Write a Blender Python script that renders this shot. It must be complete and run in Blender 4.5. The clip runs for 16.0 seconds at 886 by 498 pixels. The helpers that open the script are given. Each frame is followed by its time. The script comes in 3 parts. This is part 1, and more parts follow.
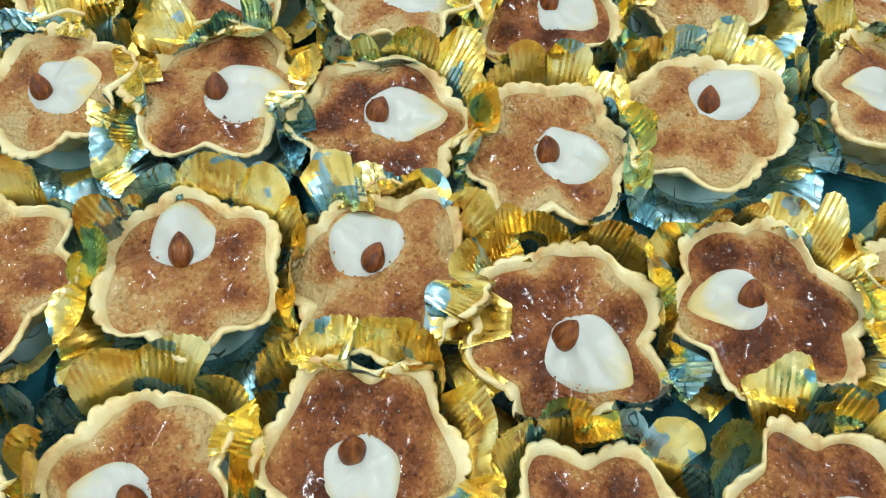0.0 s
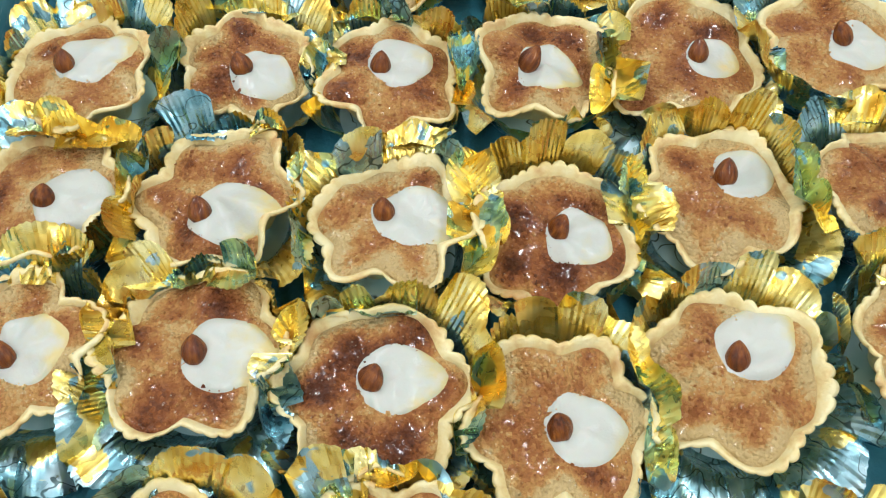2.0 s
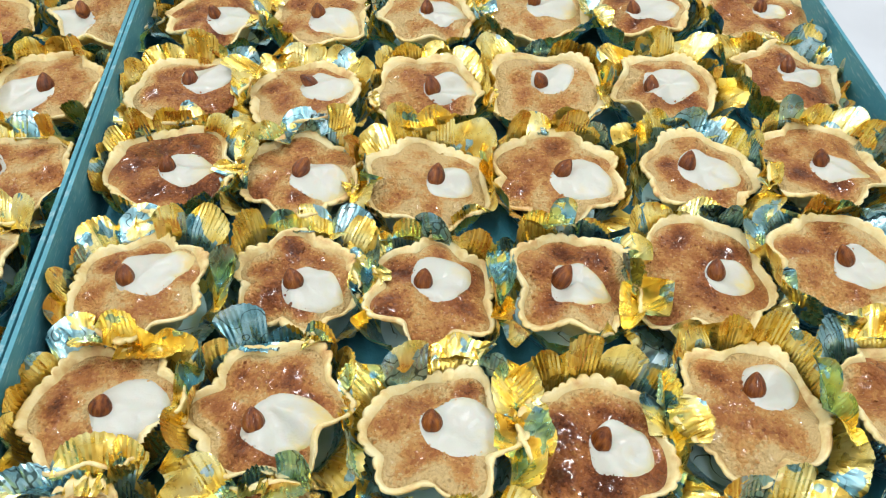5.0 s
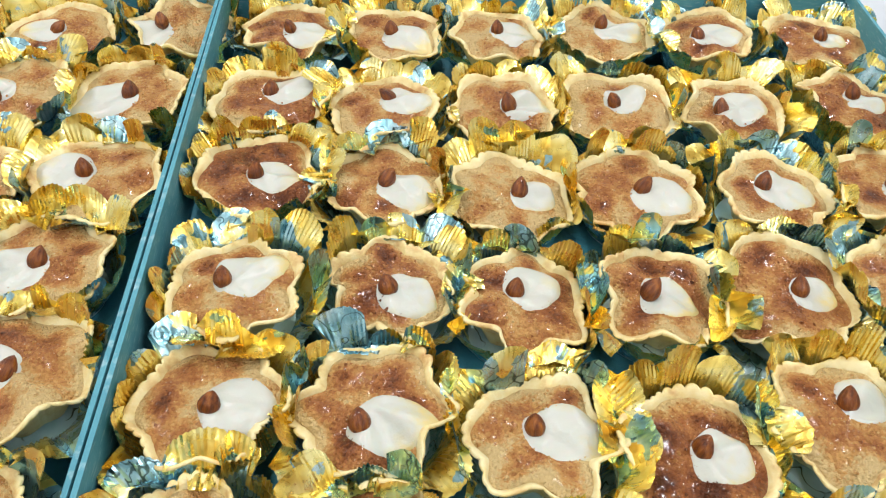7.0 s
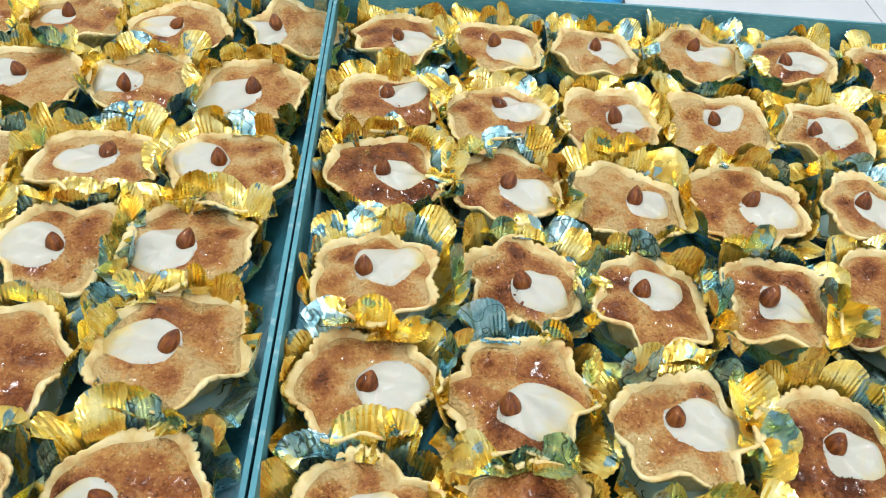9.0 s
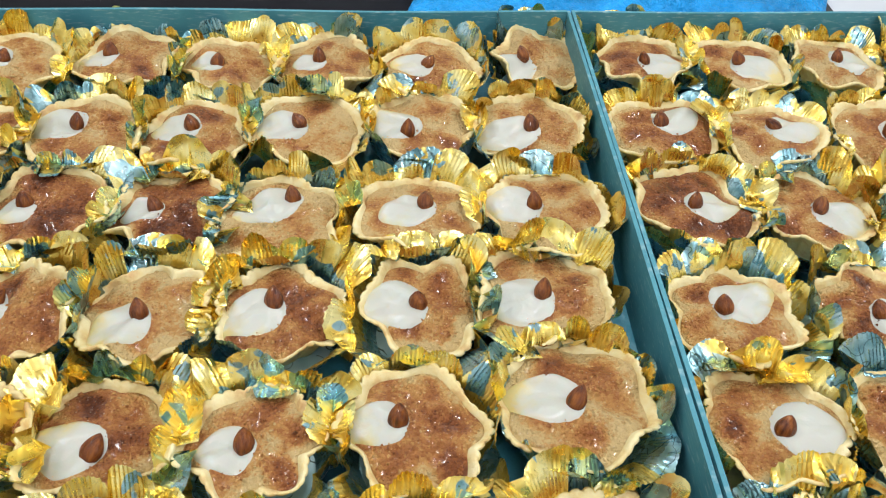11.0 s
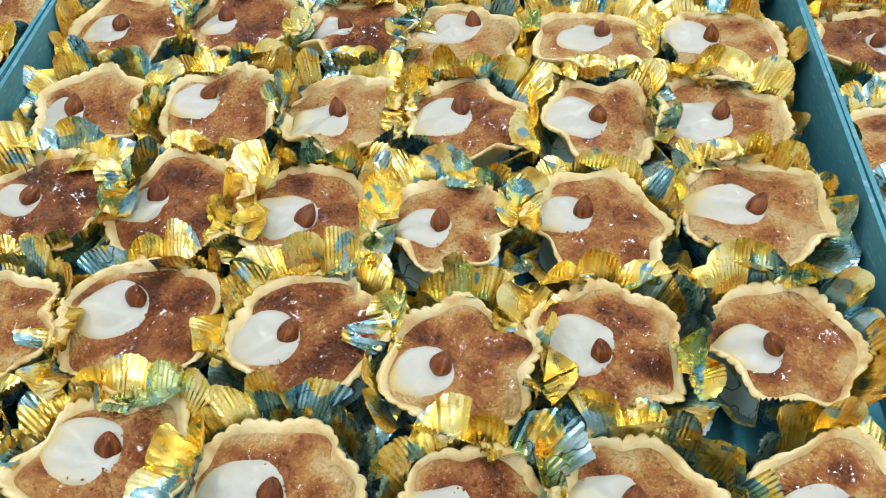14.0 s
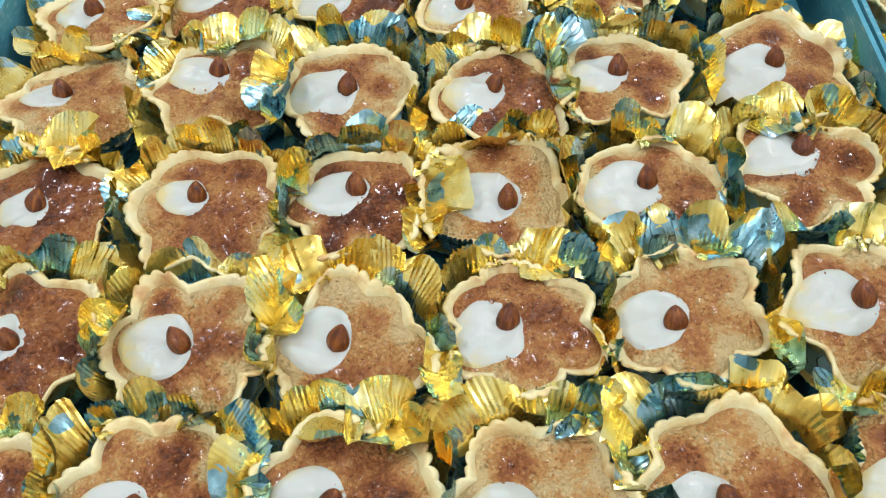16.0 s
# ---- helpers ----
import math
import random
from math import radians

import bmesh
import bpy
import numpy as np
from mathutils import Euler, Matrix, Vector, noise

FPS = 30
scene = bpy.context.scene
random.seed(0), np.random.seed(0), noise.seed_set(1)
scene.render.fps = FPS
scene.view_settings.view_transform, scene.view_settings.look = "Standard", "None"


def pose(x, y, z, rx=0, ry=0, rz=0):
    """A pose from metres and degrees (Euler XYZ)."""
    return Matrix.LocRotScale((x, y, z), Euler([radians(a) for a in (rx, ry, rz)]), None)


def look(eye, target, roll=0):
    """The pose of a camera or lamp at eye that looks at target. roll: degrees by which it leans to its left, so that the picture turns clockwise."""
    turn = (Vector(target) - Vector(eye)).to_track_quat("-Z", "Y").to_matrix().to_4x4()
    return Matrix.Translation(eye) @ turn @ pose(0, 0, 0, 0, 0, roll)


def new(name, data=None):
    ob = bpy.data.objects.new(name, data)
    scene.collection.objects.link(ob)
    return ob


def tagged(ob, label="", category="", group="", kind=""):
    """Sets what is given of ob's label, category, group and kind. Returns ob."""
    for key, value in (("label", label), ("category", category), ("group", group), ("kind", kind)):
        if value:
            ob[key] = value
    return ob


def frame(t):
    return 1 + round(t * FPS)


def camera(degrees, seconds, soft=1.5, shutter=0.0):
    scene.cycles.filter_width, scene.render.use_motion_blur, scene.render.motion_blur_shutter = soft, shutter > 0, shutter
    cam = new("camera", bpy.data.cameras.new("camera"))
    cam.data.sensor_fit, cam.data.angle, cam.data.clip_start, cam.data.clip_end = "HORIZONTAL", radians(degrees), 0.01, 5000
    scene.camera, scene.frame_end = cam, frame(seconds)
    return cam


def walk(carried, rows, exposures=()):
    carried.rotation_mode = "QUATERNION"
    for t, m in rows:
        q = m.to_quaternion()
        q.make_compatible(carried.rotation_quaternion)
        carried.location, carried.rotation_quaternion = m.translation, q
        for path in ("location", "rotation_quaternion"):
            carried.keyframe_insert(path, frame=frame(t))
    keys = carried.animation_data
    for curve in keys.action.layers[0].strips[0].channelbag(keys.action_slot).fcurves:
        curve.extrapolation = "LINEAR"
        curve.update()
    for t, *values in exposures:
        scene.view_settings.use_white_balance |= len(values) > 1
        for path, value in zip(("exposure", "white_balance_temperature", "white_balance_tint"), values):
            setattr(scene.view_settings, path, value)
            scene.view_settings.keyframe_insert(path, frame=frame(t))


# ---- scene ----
cam = camera(56.7, 16.0, 1.15, 0.0)
PATH = [
    (0, (-0.0216, -0.0008, 0.2731), (-0.0085, 0.2423, -0.1637), 1.67),
    (0.5, (-0.0151, 0.0345, 0.2739), (-0.0149, 0.2698, -0.1673), -1.35),
    (1, (-0.0161, 0.0631, 0.2788), (-0.0117, 0.2960, -0.1637), -0.75),
    (1.5, (-0.0118, 0.0836, 0.2850), (-0.0112, 0.3149, -0.1583), -1.77),
    (2, (-0.0137, 0.0972, 0.2943), (-0.0090, 0.3385, -0.1436), -1.08),
    (2.5, (-0.0161, 0.1026, 0.2969), (-0.0082, 0.3552, -0.1345), -0.55),
    (3, (-0.0223, 0.1016, 0.3027), (-0.0107, 0.3742, -0.1163), 0.09),
    (3.5, (-0.0267, 0.1001, 0.3060), (-0.0168, 0.3908, -0.1007), -0.41),
    (4, (-0.0289, 0.0979, 0.3086), (-0.0170, 0.4044, -0.0863), -0.08),
    (4.2, (-0.0323, 0.0977, 0.3105), (-0.0192, 0.4103, -0.0796), 0.08),
    (6.3, (-0.0620, 0.0888, 0.3151), (-0.0308, 0.4396, -0.0398), 3.25),
    (6.5, (-0.0695, 0.0879, 0.3139), (-0.0416, 0.4369, -0.0431), 3.03),
    (7, (-0.0858, 0.0862, 0.3123), (-0.0610, 0.4326, -0.0474), 3.10),
    (7.5, (-0.0982, 0.0733, 0.3184), (-0.0784, 0.4220, -0.0394), 2.51),
    (8, (-0.1027, 0.0578, 0.3169), (-0.0875, 0.4147, -0.0330), 3.94),
    (8.2, (-0.1058, 0.0507, 0.3122), (-0.0883, 0.4077, -0.0375), 6.10),
    (10.3, (-0.2790, 0.0999, 0.3156), (-0.2329, 0.4517, -0.0367), 4.83),
    (10.5, (-0.2932, 0.0970, 0.3186), (-0.2569, 0.4484, -0.0352), 3.33),
    (11, (-0.3260, 0.0910, 0.3236), (-0.2948, 0.4410, -0.0321), 2.91),
    (11.5, (-0.3586, 0.0957, 0.3195), (-0.3420, 0.4400, -0.0427), 2.22),
    (12, (-0.3791, 0.0965, 0.3183), (-0.3697, 0.4381, -0.0468), 2.03),
    (12.5, (-0.3890, 0.0937, 0.3138), (-0.3808, 0.4344, -0.0521), 1.98),
    (13, (-0.3859, 0.0792, 0.3163), (-0.3920, 0.4173, -0.0520), -0.01),
    (13.5, (-0.3730, 0.0592, 0.3083), (-0.3998, 0.3856, -0.0695), -1.80),
    (14, (-0.3682, 0.0325, 0.2969), (-0.3915, 0.3528, -0.0863), -0.69),
    (14.5, (-0.3797, 0.0037, 0.2982), (-0.4080, 0.3201, -0.0880), -1.23),
    (15, (-0.3964, -0.0472, 0.2942), (-0.4280, 0.2553, -0.1026), -4.11),
    (15.5, (-0.3901, -0.0940, 0.2944), (-0.4122, 0.1943, -0.1136), -4.66),
    (16, (-0.3860, -0.1298, 0.2951), (-0.3989, 0.1523, -0.1175), -4.30),
]
walk(cam, [(t, look(eye, target, roll)) for t, eye, target, roll in PATH], exposures=[(0, -0.13, 6000, 12), (2.5, -0.09, 6300, 19), (4, -0.03, 6400, 19), (6.5, 0.03, 6550, 22), (8.2, 0.00, 6550, 20), (10.3, -0.12, 6450, 21), (12.5, -0.12, 6450, 22), (16, -0.12, 6000, 20)])

# plan of the boxes, and the lamps
X_AB, X_BC, X_AR = -0.202, -0.609, 0.221
Y_FAR, Y_NEAR, H_BOX = 0.595, -0.088, 0.042
LAMPS, LAMP_W = [(-1.3, -0.5), (-1.3, 1.3), (-0.2, -0.5), (-0.2, 1.3), (0.9, -0.5), (0.9, 1.3)], 13.0

# ---- world and lights ----
world = bpy.data.worlds.new("world")
scene.world = world
world.use_nodes = True
world.node_tree.nodes["Background"].inputs[0].default_value = (0.75, 0.85, 1.0, 1)
world.node_tree.nodes["Background"].inputs[1].default_value = 0.25


def tube_lamp(x, y, power, sx=0.05, sy=1.2):
    data = bpy.data.lights.new("ceiling_tube_light", "AREA")
    data.shape, data.size, data.size_y, data.energy = "RECTANGLE", sx, sy, power
    data.color = (0.94, 1.0, 0.98)
    ob = new("ceiling_tube_light", data)
    ob.matrix_basis = pose(x, y, 1.72)
    return ob


for lx, ly in LAMPS:
    tube_lamp(lx, ly, LAMP_W)


# ---- materials ----
class Mat:
    """A node material with short calls for its nodes."""

    def __init__(self, name):
        self.m = bpy.data.materials.new(name)
        self.m.use_nodes = True
        self.t = self.m.node_tree
        self.p = self.t.nodes["Principled BSDF"]

    def node(self, kind, **inputs):
        n = self.t.nodes.new(kind)
        for key, value in inputs.items():
            self.put(n.inputs[key.replace("_", " ")], value)
        return n

    def put(self, socket, value):
        if isinstance(value, bpy.types.NodeSocket):
            self.t.links.new(value, socket)
        elif isinstance(value, tuple) and len(value) == 3 and socket.type == "RGBA":
            socket.default_value = (*value, 1)
        else:
            socket.default_value = value

    def set(self, **inputs):
        for key, value in inputs.items():
            self.put(self.p.inputs[key.replace("_", " ")], value)
        return self

    def coords(self, stretch=(1, 1, 1), shift=True):
        tc = self.node("ShaderNodeTexCoord")
        mp = self.node("ShaderNodeMapping", Vector=tc.outputs["Object"], Scale=stretch)
        if shift:
            info = self.node("ShaderNodeObjectInfo")
            mul = self.node("ShaderNodeVectorMath", Vector=info.outputs["Random"])
            mul.operation = "SCALE"
            self.put(mul.inputs["Scale"], 13.7)
            self.put(mp.inputs["Location"], mul.outputs[0])
        return mp.outputs[0]

    def noise(self, where, scale, detail=3.0, rough=0.55):
        return self.node("ShaderNodeTexNoise", Vector=where, Scale=scale, Detail=detail, Roughness=rough).outputs["Fac"]

    def ramp(self, fac, *stops):
        n = self.node("ShaderNodeValToRGB", Fac=fac)
        while len(n.color_ramp.elements) < len(stops):
            n.color_ramp.elements.new(0.5)
        for e, (pos, col) in zip(n.color_ramp.elements, stops):
            e.position = pos
            e.color = (*col, 1) if isinstance(col, tuple) else (col, col, col, 1)
        return n.outputs[0]

    def mix(self, fac, a, b):
        n = self.node("ShaderNodeMix")
        n.data_type = "RGBA"
        self.put(n.inputs["Factor"], fac)
        self.put(n.inputs[6], a)
        self.put(n.inputs[7], b)
        return n.outputs[2]

    def math(self, op, a, b=0.0):
        n = self.node("ShaderNodeMath")
        n.operation = op
        self.put(n.inputs[0], a)
        self.put(n.inputs[1], b)
        return n.outputs[0]

    def bump(self, height, distance, strength=1.0):
        b = self.node("ShaderNodeBump", Height=height, Distance=distance, Strength=strength)
        self.put(self.p.inputs["Normal"], b.outputs[0])
        return self


def foil_material():
    m = Mat("gold_foil")
    w = m.coords()
    blueness = m.node("ShaderNodeAttribute")
    blueness.attribute_name = "teal"
    # gold with silvery blue: leaf-shaped patches are blue, most of them low on the wall
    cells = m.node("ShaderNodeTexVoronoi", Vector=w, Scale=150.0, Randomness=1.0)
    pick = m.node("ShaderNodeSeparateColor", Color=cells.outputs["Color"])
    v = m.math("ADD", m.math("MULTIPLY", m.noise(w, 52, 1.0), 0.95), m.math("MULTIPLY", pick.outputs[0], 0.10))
    patch = m.ramp(m.math("ADD", v, blueness.outputs["Fac"]), (0.625, 0.0), (0.633, 1.0))
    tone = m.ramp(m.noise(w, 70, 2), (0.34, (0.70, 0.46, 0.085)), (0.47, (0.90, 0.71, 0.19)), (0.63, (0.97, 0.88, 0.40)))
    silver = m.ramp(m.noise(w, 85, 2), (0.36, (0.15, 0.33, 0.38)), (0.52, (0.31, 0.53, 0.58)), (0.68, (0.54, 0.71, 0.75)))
    # fine dark scrolls on the blue
    curls = m.math("ABSOLUTE", m.math("SUBTRACT", m.noise(w, 95, 1.5, 0.4), 0.5))
    scroll = m.math("MULTIPLY", m.ramp(curls, (0.008, 1.0), (0.014, 0.0)), m.ramp(blueness.outputs["Fac"], (0.10, 0.0), (0.16, 0.85)))
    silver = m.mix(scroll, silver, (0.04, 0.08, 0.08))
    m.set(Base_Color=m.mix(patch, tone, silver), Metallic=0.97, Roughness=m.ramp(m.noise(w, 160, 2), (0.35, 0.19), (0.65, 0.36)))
    return m.bump(m.noise(w, 150, 1.5), 0.0009, 0.35).m


def liner_material():
    m = Mat("silver_blue_foil_base")
    w = m.coords()
    curls = m.math("ABSOLUTE", m.math("SUBTRACT", m.noise(w, 90, 1.5, 0.4), 0.5))
    line = m.ramp(curls, (0.008, 1.0), (0.014, 0.0))
    gap = m.ramp(m.noise(w, 60, 1.0), (0.48, 0.0), (0.52, 1.0))
    col = m.ramp(m.noise(w, 60, 2), (0.35, (0.34, 0.58, 0.65)), (0.7, (0.60, 0.80, 0.85)))
    m.set(Base_Color=m.mix(m.math("MULTIPLY", line, gap), col, (0.05, 0.09, 0.08)), Metallic=0.3, Roughness=0.3)
    return m.m


def crust_material():
    m = Mat("shortcrust_pastry")
    w = m.coords()
    col = m.ramp(m.noise(w, 95, 4), (0.38, (0.74, 0.66, 0.37)), (0.54, (0.70, 0.57, 0.26)), (0.66, (0.58, 0.38, 0.15)), (0.82, (0.42, 0.20, 0.062)))
    m.set(Base_Color=col, Roughness=m.ramp(m.noise(w, 160, 2), (0.4, 0.34), (0.6, 0.55)), Subsurface_Weight=0.12, Subsurface_Scale=0.002, Subsurface_Radius=(1.0, 0.7, 0.4))
    return m.bump(m.noise(w, 900, 4), 0.0006, 0.7).m


def filling_material():
    """Baked almond filling: pale to dark by how far it is baked, coarse crumb, sugary gloss."""
    m = Mat("baked_almond_filling")
    w = m.coords()
    bake = m.node("ShaderNodeAttribute")
    bake.attribute_name = "bake"
    crumb = m.node("ShaderNodeTexVoronoi", Vector=w, Scale=680.0, Randomness=1.0)
    cell = m.node("ShaderNodeSeparateColor", Color=crumb.outputs["Color"])
    fine = m.math("SUBTRACT", m.noise(w, 480, 4, 0.7), 0.5)
    grain = m.math("SUBTRACT", cell.outputs[0], 0.5)
    pit = m.ramp(m.noise(w, 620, 2, 0.5), (0.28, 0.16), (0.36, 0.0))
    v = m.math("ADD", m.math("ADD", bake.outputs["Fac"], pit), m.math("ADD", m.math("MULTIPLY", fine, 0.36), m.math("MULTIPLY", grain, 0.22)))
    col = m.ramp(v, (0.0, (0.70, 0.51, 0.23)), (0.24, (0.62, 0.330, 0.103)), (0.47, (0.46, 0.183, 0.054)), (0.70, (0.30, 0.094, 0.026)), (0.98, (0.115, 0.031, 0.010)))
    # scattered sugar crystals
    sugar = m.math("MULTIPLY", m.ramp(crumb.outputs["Distance"], (0.13, 1.0), (0.24, 0.0)), m.ramp(cell.outputs[1], (0.82, 0.0), (0.84, 1.0)))
    col = m.mix(m.math("MULTIPLY", sugar, 0.55), col, (0.85, 0.74, 0.56))
    # damp and dry crumbs differ in gloss
    sticky = m.ramp(bake.outputs["Fac"], (0.36, 0.0), (0.72, 0.85))
    damp = m.math("ADD", m.ramp(cell.outputs[2], (0.62, 0.0), (0.80, 0.45)), m.math("MULTIPLY", sticky, m.ramp(m.noise(w, 300, 2), (0.47, 0.0), (0.60, 1.0))))
    m.set(Base_Color=col, Roughness=0.55, Specular_IOR_Level=0.30, Coat_Weight=damp, Coat_Roughness=0.10)
    lump = m.math("ADD", m.math("MULTIPLY", crumb.outputs["Distance"], -0.6), m.math("MULTIPLY", m.noise(w, 360, 4, 0.72), 1.9))
    return m.bump(lump, 0.0024, 1.0).m


def icing_material():
    m = Mat("white_icing")
    w = m.coords()
    tip = m.node("ShaderNodeAttribute")
    tip.attribute_name = "tip"
    butter = m.math("ADD", m.math("MULTIPLY", tip.outputs["Fac"], 1.0), m.math("MULTIPLY", m.math("SUBTRACT", m.noise(w, 110, 3), 0.5), 1.3))
    col = m.ramp(butter, (0.50, (0.47, 0.485, 0.425)), (0.78, (0.50, 0.475, 0.32)), (1.0, (0.56, 0.46, 0.19)))
    m.set(Base_Color=col, Roughness=0.42, Subsurface_Weight=0.15, Subsurface_Scale=0.002, Coat_Weight=0.18, Coat_Roughness=0.16)
    return m.bump(m.math("ADD", m.noise(w, 260, 3), m.math("MULTIPLY", m.noise(w, 1100, 2), 0.3)), 0.0006, 0.45).m


def almond_material():
    m = Mat("almond_skin")
    w = m.coords((1, 1, 0.15))
    col = m.ramp(m.noise(w, 500, 3), (0.3, (0.055, 0.011, 0.002)), (0.50, (0.155, 0.039, 0.005)), (0.76, (0.32, 0.105, 0.014)))
    m.set(Base_Color=col, Roughness=0.45, Specular_IOR_Level=0.3, Coat_Weight=0.25, Coat_Roughness=0.06)
    return m.bump(m.noise(w, 700, 3, 0.65), 0.0016, 0.9).m


def board_material():
    m = Mat("teal_board")
    w = m.coords()
    col = m.ramp(m.noise(w, 18, 5, 0.65), (0.3, (0.045, 0.210, 0.265)), (0.6, (0.075, 0.290, 0.350)), (0.82, (0.20, 0.43, 0.48)))
    scuff = m.ramp(m.noise(m.coords((1, 1, 6)), 140, 4), (0.56, 0.0), (0.70, 0.40))
    m.set(Base_Color=m.mix(scuff, col, (0.45, 0.58, 0.60)), Roughness=0.48, Specular_IOR_Level=0.3)
    return m.bump(m.noise(w, 240, 3), 0.0004, 0.4).m


def plain_material(name, colour, rough=0.5, metal=0.0, scale=8.0, spread=0.25, relief=0.0, **more):
    m = Mat(name)
    w = m.coords()
    dark = tuple(c * (1 - spread) for c in colour)
    pale = tuple(min(1, c * (1 + spread)) for c in colour)
    m.set(Base_Color=m.ramp(m.noise(w, scale, 4), (0.3, dark), (0.7, pale)), Roughness=rough, Metallic=metal, **more)
    if relief:
        m.bump(m.noise(w, scale * 6, 3), relief, 0.6)
    return m.m


FOIL, LINER, CRUST = foil_material(), liner_material(), crust_material()
FILLING = filling_material()
ICING, ALMOND, BOARD = icing_material(), almond_material(), board_material()
SHEET = plain_material("blue_teal_sheet", (0.05, 0.26, 0.34), 0.38, 0.0, 30, 0.35, 0.002)
TABLE = plain_material("dark_table_top", (0.010, 0.011, 0.014), 0.85, 0, 12, Specular_IOR_Level=0.12)
PAINT = plain_material("pale_wall_paint", (0.76, 0.76, 0.73), 0.8, 0, 3, 0.06, 0.001)
CEIL = plain_material("white_ceiling_paint", (0.82, 0.82, 0.80), 0.85, 0, 3, 0.05, 0.001)
TILES = plain_material("grey_floor", (0.20, 0.19, 0.18), 0.5, 0, 5, 0.2)
BLUE = plain_material("blue_plastic_film", (0.002, 0.28, 0.66), 0.42, 0, 30, 0.40, 0.010, Specular_IOR_Level=0.2)
WHITE = plain_material("white_plastic", (0.50, 0.54, 0.57), 0.4, 0, 10, 0.08)
BLACK = plain_material("black_plastic", (0.012, 0.012, 0.016), 0.35, 0, 10, 0.3)
METAL = plain_material("lamp_housing", (0.6, 0.6, 0.6), 0.4, 0.2, 6, 0.1)


# ---- mesh helpers ----
def link_mesh(name, verts, faces, material, smooth=True):
    me = bpy.data.meshes.new(name)
    me.from_pydata([tuple(v) for v in verts], [], faces)
    me.materials.append(material)
    me.polygons.foreach_set("use_smooth", [smooth] * len(me.polygons))
    me.update()
    return new(name, me)


def part(name, ob, parent, label=""):
    ob.name = name
    ob.parent = parent
    return tagged(ob, label=label)


def ring_faces(rings, n, closed=True):
    """Quads between rings of n points each, ring after ring."""
    faces = []
    for k in range(rings - 1):
        for i in range(n if closed else n - 1):
            j = (i + 1) % n
            faces.append((k * n + i, k * n + j, (k + 1) * n + j, (k + 1) * n + i))
    return faces


def boxed(bm, x0, x1, y0, y1, z0, z1, bevel=0.0):
    made = bmesh.ops.create_cube(bm, size=1.0, matrix=Matrix.LocRotScale(((x0 + x1) / 2, (y0 + y1) / 2, (z0 + z1) / 2), None, (x1 - x0, y1 - y0, z1 - z0)))
    if bevel:
        edges = {e for v in made["verts"] for e in v.link_edges}
        bmesh.ops.bevel(bm, geom=list(edges), offset=bevel, segments=2, affect="EDGES", profile=0.6)


def from_bm(name, bm, material, smooth=False):
    me = bpy.data.meshes.new(name)
    bm.to_mesh(me)
    bm.free()
    me.materials.append(material)
    if smooth:
        me.polygons.foreach_set("use_smooth", [True] * len(me.polygons))
    return new(name, me)


def slab(name, x0, x1, y0, y1, z0, z1, material, bevel=0.0):
    bm = bmesh.new()
    boxed(bm, x0, x1, y0, y1, z0, z1, bevel)
    return from_bm(name, bm, material)


# ---- room ----
def room():
    x0, x1, y0, y1, z0, z1 = -2.2, 1.8, -1.4, 2.4, -0.78, 1.75
    tagged(slab("floor", x0, x1, y0, y1, z0 - 0.1, z0, TILES), "grey floor below the table", "floor", kind="structure")
    tagged(slab("ceiling", x0 - 0.1, x1 + 0.1, y0 - 0.1, y1 + 0.1, z1, z1 + 0.1, CEIL), "plain white painted ceiling", "ceiling", kind="structure")
    for name, a in (("wall_north", (x0, x1, y1, y1 + 0.1)), ("wall_south", (x0, x1, y0 - 0.1, y0)), ("wall_west", (x0 - 0.1, x0, y0, y1)), ("wall_east", (x1, x1 + 0.1, y0, y1))):
        tagged(slab(name, *a, z0 - 0.1, z1, PAINT), "plain pale painted wall", "wall", kind="structure")


room()


# ---- table and boxes ----
def table():
    ob = new("table")
    tagged(ob, "dark smooth table under the pastry boxes", "table")
    part("tabletop", slab("tabletop", -1.25, 0.75, -0.30, 1.25, -0.032, -0.002, TABLE, 0.003), ob)
    for x in (-1.2, 0.7):
        for y in (-0.25, 1.2):
            part("leg", slab("leg", x - 0.025, x + 0.025, y - 0.025, y + 0.025, -0.78, -0.032, TABLE, 0.002), ob)


table()
WALL = 0.0022


